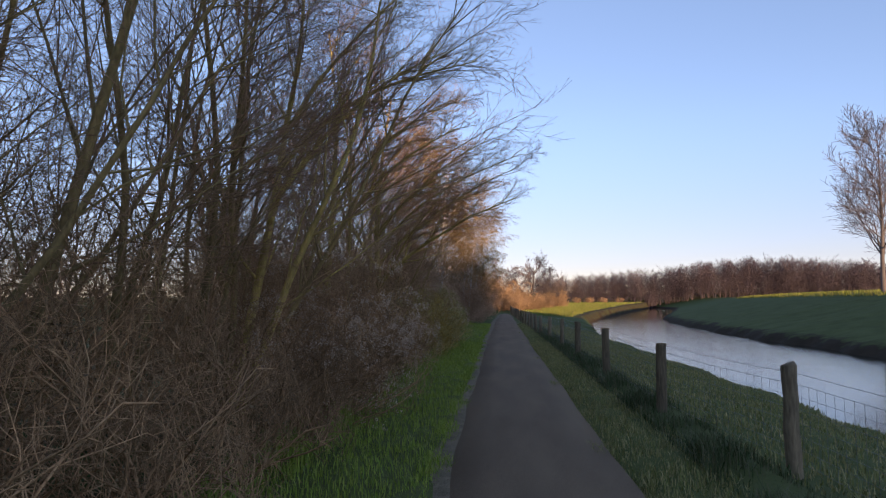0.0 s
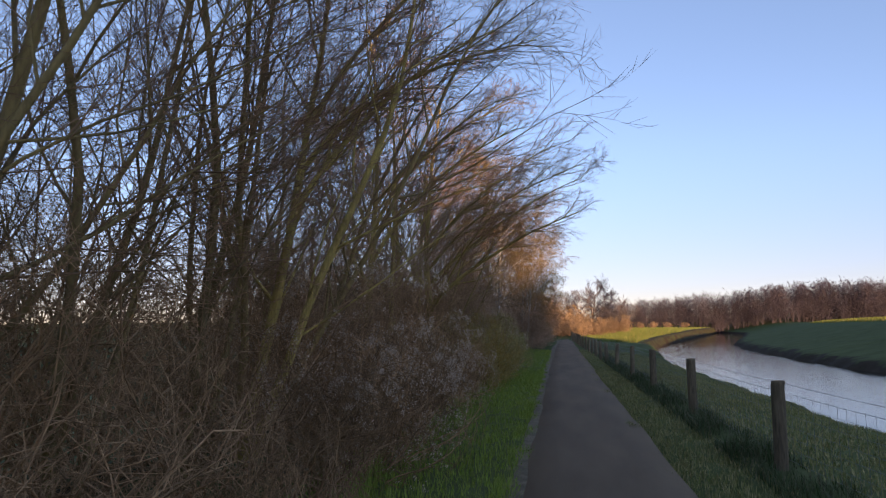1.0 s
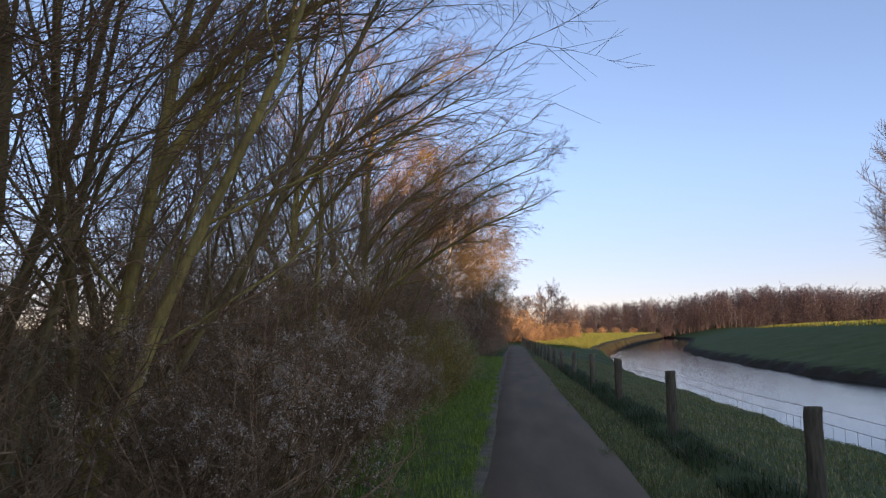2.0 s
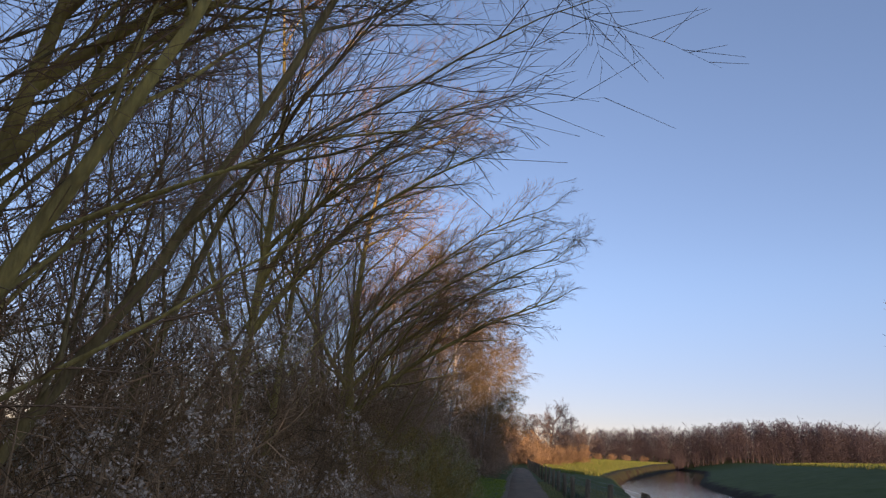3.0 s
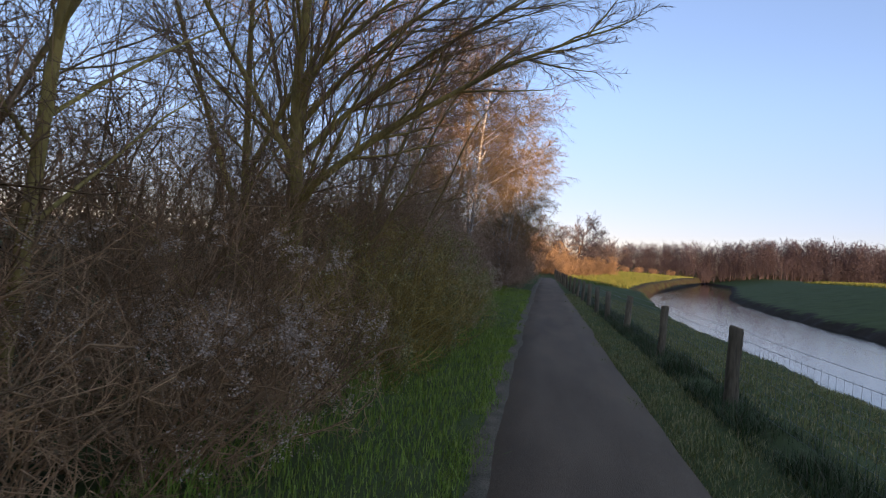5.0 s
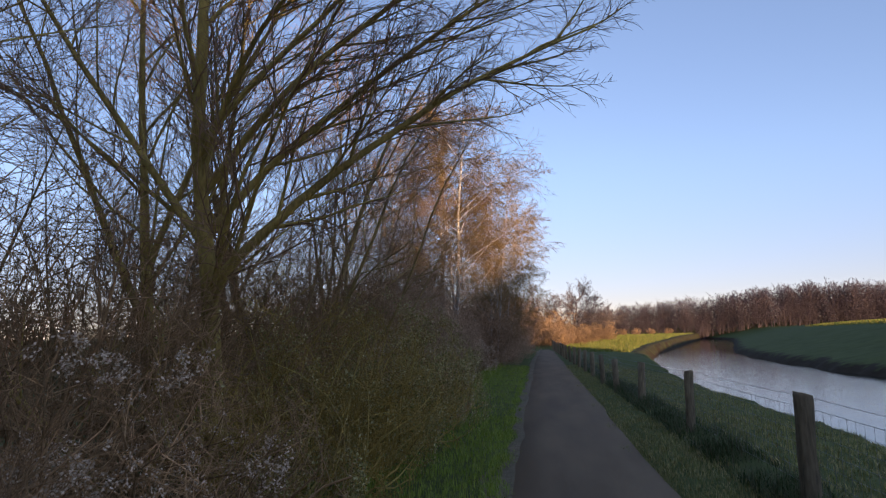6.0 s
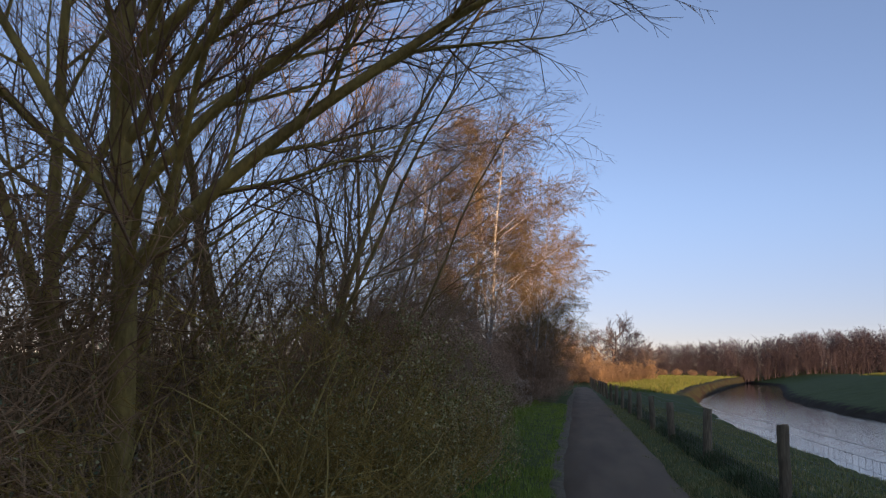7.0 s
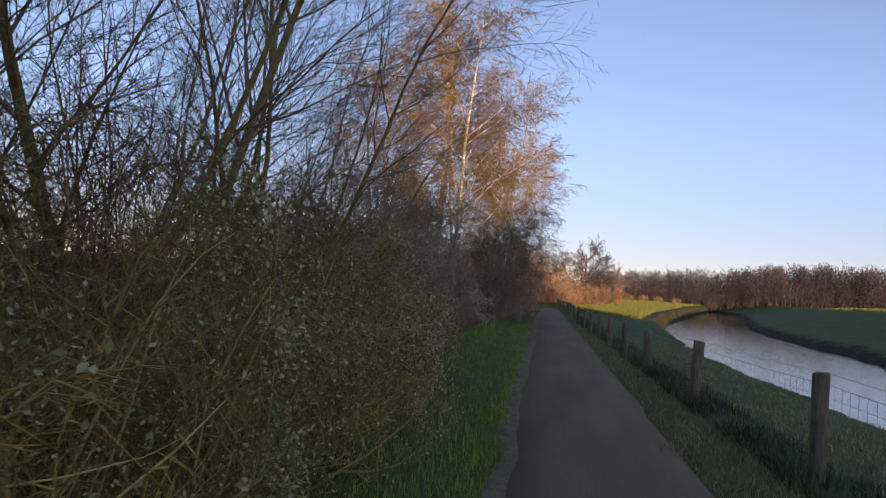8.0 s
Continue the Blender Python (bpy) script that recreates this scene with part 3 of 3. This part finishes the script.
# the large trees beside the path, whose limbs arch out over it
STEM = [
    (10, 10, 0.05, (0.004, 0, 0.015), 14, 0.22, 0.72, 0.42, 0.3),
    (6, 6, 0.08, (0.03, 0, 0.012), 10, 0.1, 0.58, 0.46, 0.42),
    (3, 3, 0.13, (0.03, 0, 0.02), 9, 0.1, 0.6, 0.48, 0.6, 0.0038),
    (1, 3, 0.15, (0.01, 0, 0.03), 0, 0, 0, 0, 0, 0.0026),
]
ARCH = [
    (11, 8, 0.035, (0.04, 0, -0.042), 15, 0.15, 0.48, 0.33, 0.4),
    (5, 4, 0.09, (0.04, 0, 0.025), 8, 0.1, 0.55, 0.45, 0.5),
    (3, 3, 0.14, (0.02, 0, 0.025), 8, 0.1, 0.62, 0.52, 0.6, 0.0036),
    (1, 3, 0.15, (0.01, 0, 0.03), 0, 0, 0, 0, 0, 0.0026),
]


def stemmed_tree(seed, stems, label, place):
    """A tree from given stems and limbs: start, heading, length and radius of each."""
    rng = np.random.default_rng(seed)
    trunk, crown, tips = Wood(), Wood(), []
    for p, d, length, r in stems:
        arching = p[2] > 0.5
        if arching:  # a limb springs from the middle of the first stem
            rings = trunk.verts[0].reshape(-1, STEM[0][1], 3).mean(1)
            p = (np.interp(p[2], rings[:, 2], rings[:, 0]), np.interp(p[2], rings[:, 2], rings[:, 1]), p[2])
        limb(rng, [trunk, trunk, crown, crown], tips, np.array(p, float), unit(np.array(d, float)), length, r, 0, ARCH if arching and d[0] > 0 else STEM)
    tree = thing("tree", place, label, "tree", "bare trees behind the hedge")
    part("trunk", trunk.mesh("trunk", BARK), tree)
    part("crown", crown.mesh("crown", TWIG), tree, "bare fine brown twigs")


stemmed_tree(41, [((0, 0, -0.2), (0.02, 0, 1), 7.4, 0.115), ((0, 0, 2.0), (0.7, -0.08, 0.8), 4.6, 0.06), ((0, 0, 2.5), (0.7, 0.02, 0.85), 4.9, 0.045), ((0, 0, 2.9), (0.7, -0.1, 0.86), 5.0, 0.042), ((0, 0, 3.4), (0.65, 0.0, 0.9), 4.8, 0.038), ((0, 0, 3.2), (0.5, -0.45, 0.85), 3.5, 0.035), ((0, 0, 2.4), (-0.5, -0.2, 0.85), 4.4, 0.045)], "large bare mossy tree spreading over the path", gz(-3.7, 17.3))
stemmed_tree(42, [((0, 0, -0.2), (-0.06, 0, 1), 7.0, 0.075), ((0.35, 0.25, -0.2), (0.05, 0.05, 1), 7.2, 0.065), ((0, 0, 1.5), (-0.35, -0.2, 0.9), 5.2, 0.048), ((0, 0, 2.2), (0.35, -0.1, 0.9), 4.6, 0.04), ((0.55, -1.35, -0.1), (-0.12, -0.6, 0.85), 2.7, 0.045)], "bare tree with several mossy upright stems", gz(-4.6, 17.8))
stemmed_tree(43, [((0, 0, -0.2), (0.04, 0, 1), 7.4, 0.085), ((0, 0, 2.7), (0.5, 0.0, 0.95), 3.7, 0.05), ((0, 0, 3.3), (0.5, -0.3, 0.9), 3.6, 0.042), ((0, 0, 3.8), (0.5, 0.2, 0.9), 3.6, 0.04), ((0, 0, 2.0), (-0.4, 0.3, 0.85), 4.6, 0.045), ((0.25, 0.2, -0.2), (0.12, 0.1, 1), 6.6, 0.06)], "bare mossy tree arching high over the path", gz(-4.0, 12.1))
stemmed_tree(44, [((0, 0, -0.2), (0.1, 0.02, 1), 7.0, 0.075), ((0, 0, 2.8), (0.55, 0.2, 0.9), 3.5, 0.042), ((0, 0, 3.3), (0.55, 0.3, 0.9), 3.6, 0.04), ((0, 0, 3.8), (0.5, 0.1, 0.95), 3.6, 0.038), ((0.2, -0.25, -0.2), (0.2, -0.05, 1), 6.8, 0.06)], "bare tree sweeping its long twigs towards the path", gz(-4.0, 6.9))

# birches
BIRCH = [
    (10, 8, 0.03, (0, 0, 0.02), 26, 0.15, 0.8, 0.32, 0.3),
    (5, 4, 0.06, (0, 0, 0.03), 12, 0.1, 0.65, 0.5, 0.4),
    (3, 3, 0.11, (0, 0, -0.1), 8, 0.1, 0.65, 0.5, 0.6, 0.009),
    (1, 3, 0.1, (0, 0, -0.5), 0, 0, 0, 0, 0, 0.0105),
]


def birch(seed, stems, height, place, label):
    t = bare_tree(seed, stems, height, 0.1, 0.1, (0.01, 0, 0), label, place, "birch_tree", BIRCH_BARK, BIRCH_TWIG, BIRCH, 0.3)
    t["group"] = "birches beside the path"
    return t


b1 = birch(51, 2, 11.0, gz(-3.9, 41.6), "bare silver birch with white trunks and russet twigs")
b2 = birch(52, 2, 12.4, gz(-5.2, 43.5), "tall bare birch with fine russet hanging twigs")
for x, y, s in ((-2.7, 45.4, 0.82), (-6.6, 41.5, 0.85), (-2.5, 49.5, 0.7), (-2.3, 54.0, 0.66)):
    place_copy(b1 if y % 2 < 1 else b2, x, y, tree_rng.uniform(0, 360), s)
# tall thicket between the hedge trees and the birches
for x, y, s in ((-5.8, 29.5, 1.1), (-4.4, 31.0, 1.0), (-5.6, 33.5, 1.3), (-4.3, 34.6, 1.1), (-6.8, 36.5, 1.4), (-4.3, 38.2, 1.2), (-5.9, 40, 1.5), (-3.6, 43.4, 1.3), (-2.9, 46.5, 1.35), (-2.7, 51, 1.45), (-2.6, 56, 1.5), (-2.9, 62, 1.6), (-2.8, 69, 1.7), (-2.9, 77, 1.7)):
    place_copy(THICKET, x, y, tree_rng.uniform(0, 360), s)

# sunlit growth at the far end of the path
RUSSET = shrub(61, "russet shrub glowing in low evening sun", gz(-1.5, 92), twig=RUSSET_TWIG, length=2.6, r=0.03, stems=22, coarse=True, floor=0.024, reach=2.0, group="sunlit shrubs at the path's end", leaves=0.3)
for x, y, s in ((-4.5, 88, 1.5), (1.8, 95, 1.2), (-7, 94, 1.8), (4.5, 104, 1.2), (-3, 99, 1.7), (7.5, 112, 1.2), (0.5, 106, 1.6), (2.5, 90, 1.0), (5, 97, 1.1), (17, 185, 0.8), (22, 195, 0.8), (27, 205, 0.85), (32, 212, 0.8), (38, 218, 0.8), (10.5, 124, 1.4), (-9.5, 90, 1.8), (-0.8, 101, 2.0), (1.8, 108, 2.0), (-2.6, 110, 2.2)):
    place_copy(RUSSET, x, y, tree_rng.uniform(0, 360), s)
OAK = [
    (7, 8, 0.09, (0, 0, 0), 11, 0.25, 0.95, 0.6, 0.45),
    (5, 5, 0.16, (0, 0, 0.05), 10, 0.2, 0.75, 0.5, 0.5, 0.05),
    (3, 3, 0.18, (0, 0, 0.05), 7, 0.2, 0.8, 0.55, 0.6, 0.034),
    (2, 3, 0.18, (0, 0, 0.0), 0, 0, 0, 0, 0, 0.022),
]
oak = bare_tree(71, 3, 8.4, 0.24, 0.55, (0, 0, 0), "bare gnarled old tree beyond the path's end", gz(5.0, 116), "old_tree", OAK_TWIG, OAK_TWIG, OAK)
oak["group"] = "old trees beyond the path"
place_copy(oak, 10.5, 126, 120, 0.7)
place_copy(oak, -0.5, 113, 220, 0.95)
place_copy(oak, -7, 112, 20, 1.0)

# lone tree on the far bank
lone = bare_tree(81, 1, 14.0, 0.22, 0.05, (0, 0, 0), "tall bare tree with a rounded crown on the far bank", gz(33.2, 60.0), "bank_tree", BANK_TWIG, BANK_TWIG, [
    (9, 8, 0.03, (0, 0, 0.02), 34, 0.2, 0.8, 0.5, 0.34),
    (5, 4, 0.08, (0, 0, 0.06), 12, 0.12, 0.6, 0.42, 0.45),
    (3, 3, 0.1, (0, 0, 0.05), 9, 0.1, 0.7, 0.55, 0.6, 0.024),
    (1, 3, 0.12, (0, 0, 0.0), 0, 0, 0, 0, 0, 0.017),
])
lone["group"] = "far bank"


# ---- far woods ----
def far_woods(seed, spots, label, height=11.0, limbs=16, forks=7, tufts=4):
    """Many bare trees in one mesh, seen from far off: limbs, and tufts of fine twigs at their ends."""
    rng = np.random.default_rng(seed)
    kinds = []
    for k in range(6):
        w, tips = Wood(), []
        limb(rng, [w], tips, np.zeros(3), unit(np.array([rng.normal(0, 0.05), 0, 1.0])), height * 0.9, 0.17, 0, [
            (5, 4, 0.03, (0, 0, 0.02), limbs, 0.1, 0.7, 0.34, 0.45),
            (2, 3, 0.12, (0, 0, 0.1), forks, 0.1, 0.65, 0.55, 0.7, 0.06),
            (1, 3, 0.1, (0, 0, 0.1), 0, 0, 0, 0, 0, 0.05),
        ])
        v, f = w.arrays()
        inner = rng.normal(0, 1, (tufts * 90, 3))
        inner *= (rng.random((len(inner), 1)) ** 0.4) / np.linalg.norm(inner, axis=1)[:, None]
        inner = inner * [height * 0.3, height * 0.3, height * 0.47] + [0, 0, height * 0.52]
        tv, tf = scatter_leaves(rng, inner, 0.17, 0.15, 1)
        f = np.concatenate([f[:, [0, 1, 2]], f[:, [0, 2, 3]], tf + len(v)])
        kinds.append((np.concatenate([v, tv]), f))
    vs, fs, n = [], [], 0
    for x, y, grow in spots:
        v, f = kinds[rng.integers(6)]
        a, s = rng.uniform(0, 6.28), rng.uniform(1.06, 1.3) * grow
        rot = np.array([[math.cos(a), -math.sin(a), 0], [math.sin(a), math.cos(a), 0], [0, 0, 1]])
        z = float(ground_z([x], [y])[0])
        vs.append((v * s) @ rot.T + [x, y, z - 0.3])
        fs.append(f + n)
        n += len(v)
    tagged(new("far_woods", mesh_of("far_woods", np.concatenate(vs), np.concatenate(fs), FAR_WOOD)), label, "woods", kind="stuff")


wr = np.random.default_rng(3)
WOOD_LINE = np.array([(13, 232, 0.58), (24, 231, 0.62), (42, 230, 0.74), (58, 229, 0.86), (75, 228, 0.92), (95, 228, 1.0), (130, 228, 0.92), (170, 228, 0.95)])


def wood_spots(n, depth):
    out = []
    for k in range(n):
        x = 13 + 135 * (k + wr.random()) / n
        y, g = (float(np.interp(x, WOOD_LINE[:, 0], WOOD_LINE[:, c])) for c in (1, 2))
        x, y = x + wr.normal(0, 0.6), y + wr.uniform(0, depth)
        out.append((x, y, g))
    return out


far_woods(91, wood_spots(300, 20), "leafless purple-brown woods along the horizon", limbs=8, forks=3, tufts=7)
far_woods(93, [(x, y - 2, g * 0.6) for x, y, g in wood_spots(230, 5)], "low brushwood along the edge of the far woods", limbs=8, forks=3, tufts=4)
far_woods(92, [(-14 - 3.2 * k + wr.normal(0, 1.5), 165 + wr.uniform(-8, 10), 1.0) for k in range(16)] + [(-70 - 60 * k / 30 + wr.normal(0, 2), 150 - 5.2 * k, 0.9) for k in range(31)], "leafless woods behind the hedge in the distance", limbs=9, forks=4, tufts=3)


def sun_block_belt():
    """An unseen lumpy belt added behind the walker to keep the low sun off the path."""
    along, across = Vector((-math.sin(SUN_TURN), -math.cos(SUN_TURN), 0)), Vector((-math.cos(SUN_TURN), math.sin(SUN_TURN), 0))
    rng = np.random.default_rng(6)
    v, cols, rows = [], 90, 9
    for i in range(cols):
        p = -110 + 148 * i / (cols - 1)
        top = 18.9 + 1.1 * math.sin(i * 0.9) + rng.normal(0, 0.5)
        for j in range(rows):
            a = math.pi * j / (rows - 1)
            q = along * (-150 - 6.0 * math.cos(a) + rng.normal(0, 0.3)) + across * p
            v.append((q.x, q.y, -0.5 + (top + 0.5) * math.sin(a) ** 0.5))
    i = np.arange(cols - 1)[:, None] * rows + np.arange(rows - 1)[None]
    f = np.stack([i, i + 1, i + rows + 1, i + rows], -1).reshape(-1, 4)
    tagged(new("sun_block_belt", mesh_of("sun_block_belt", np.array(v), f, FAR_WOOD)), "unseen lumpy belt added behind the path to block the low sun", "woods", kind="stuff")


sun_block_belt()


# ---- grass ----
def grass(name, label, n, xs, ys, height, width, lean, mat, seed, clump=0.0):
    rng = np.random.default_rng(seed)
    x, y = rng.uniform(*xs, n), ys[0] + (ys[1] - ys[0]) * np.where(rng.random(n) < 0.75, 0.55 * rng.random(n), 0.55 + 0.45 * rng.random(n))
    h = np.full(n, height)
    if clump:
        c = np.sin(x * 5.1 + 1.3 * np.sin(y * 2.1)) + np.sin(y * 3.3 + 2 * np.sin(x * 2.7))
        keep = c > rng.uniform(-2, 1.2, n)
        x, y, h = x[keep], y[keep], h[keep] * (1 + clump * np.clip(c[keep], -0.6, 2))
    z = ground_z(x, y) - 0.01
    tagged(new(name, mesh_of(name, *blades(rng, x, y, z, h, width, lean), mat, False)), label, "grass", kind="stuff")


grass("verge_grass", "short green grass on the verge beside the hedge", 50000, (-2.9, -0.95), (-2, 46), 0.085, 0.004, 0.5, GRASS, 101)
grass("tall_grass", "longer green tufts of grass at the foot of the hedge", 12000, (-2.8, -2.15), (-2, 46), 0.15, 0.004, 0.7, GRASS, 107, 0.6)
grass("verge_grass", "short rough grass between the path and the fence", 30000, (0.8, 1.75), (-2, 46), 0.07, 0.004, 0.6, ROUGH_GRASS, 102)
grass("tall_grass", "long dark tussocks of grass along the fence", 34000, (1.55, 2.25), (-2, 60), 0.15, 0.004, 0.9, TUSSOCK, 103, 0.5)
grass("edge_grass", "ragged tufts of grass creeping over the path's edge", 12000, (-1.12, -0.8), (-2, 46), 0.045, 0.004, 0.8, GRASS, 108, 0.7)
grass("edge_grass", "ragged tufts of dry grass creeping over the path's edge", 18000, (0.64, 1.0), (-2, 46), 0.055, 0.004, 0.9, ROUGH_GRASS, 109, 0.7)
grass("bank_grass", "short pale grass on the slope down to the river", 42000, (2.2, 6.7), (0, 50), 0.08, 0.007, 0.6, ROUGH_GRASS, 104)


def meadow(name, label, n, low, high, seed, ys):
    """Sunlit grass between two lines that follow the river."""
    rng = np.random.default_rng(seed)
    y = rng.uniform(*ys, n)
    a, b = low(y), high(y)
    x = a + (b - a) * rng.random(n)
    tagged(new(name, mesh_of(name, *blades(rng, x, y, ground_z(x, y) - 0.02, np.full(n, 0.3), 0.03, 0.5), MEADOW_GRASS, False)), label, "grass", kind="stuff")


meadow("meadow_grass", "sunlit yellow-green meadow grass by the river bend", 25000, lambda y: 2.0 + 0 * y, lambda y: near_edge(y) - 1.8, 105, (74, 222))
meadow("meadow_grass", "sunlit grass along the crest of the far bank", 9000, lambda y: far_edge(y) + 13.0, lambda y: far_edge(y) + 22.0, 106, (45, 150))
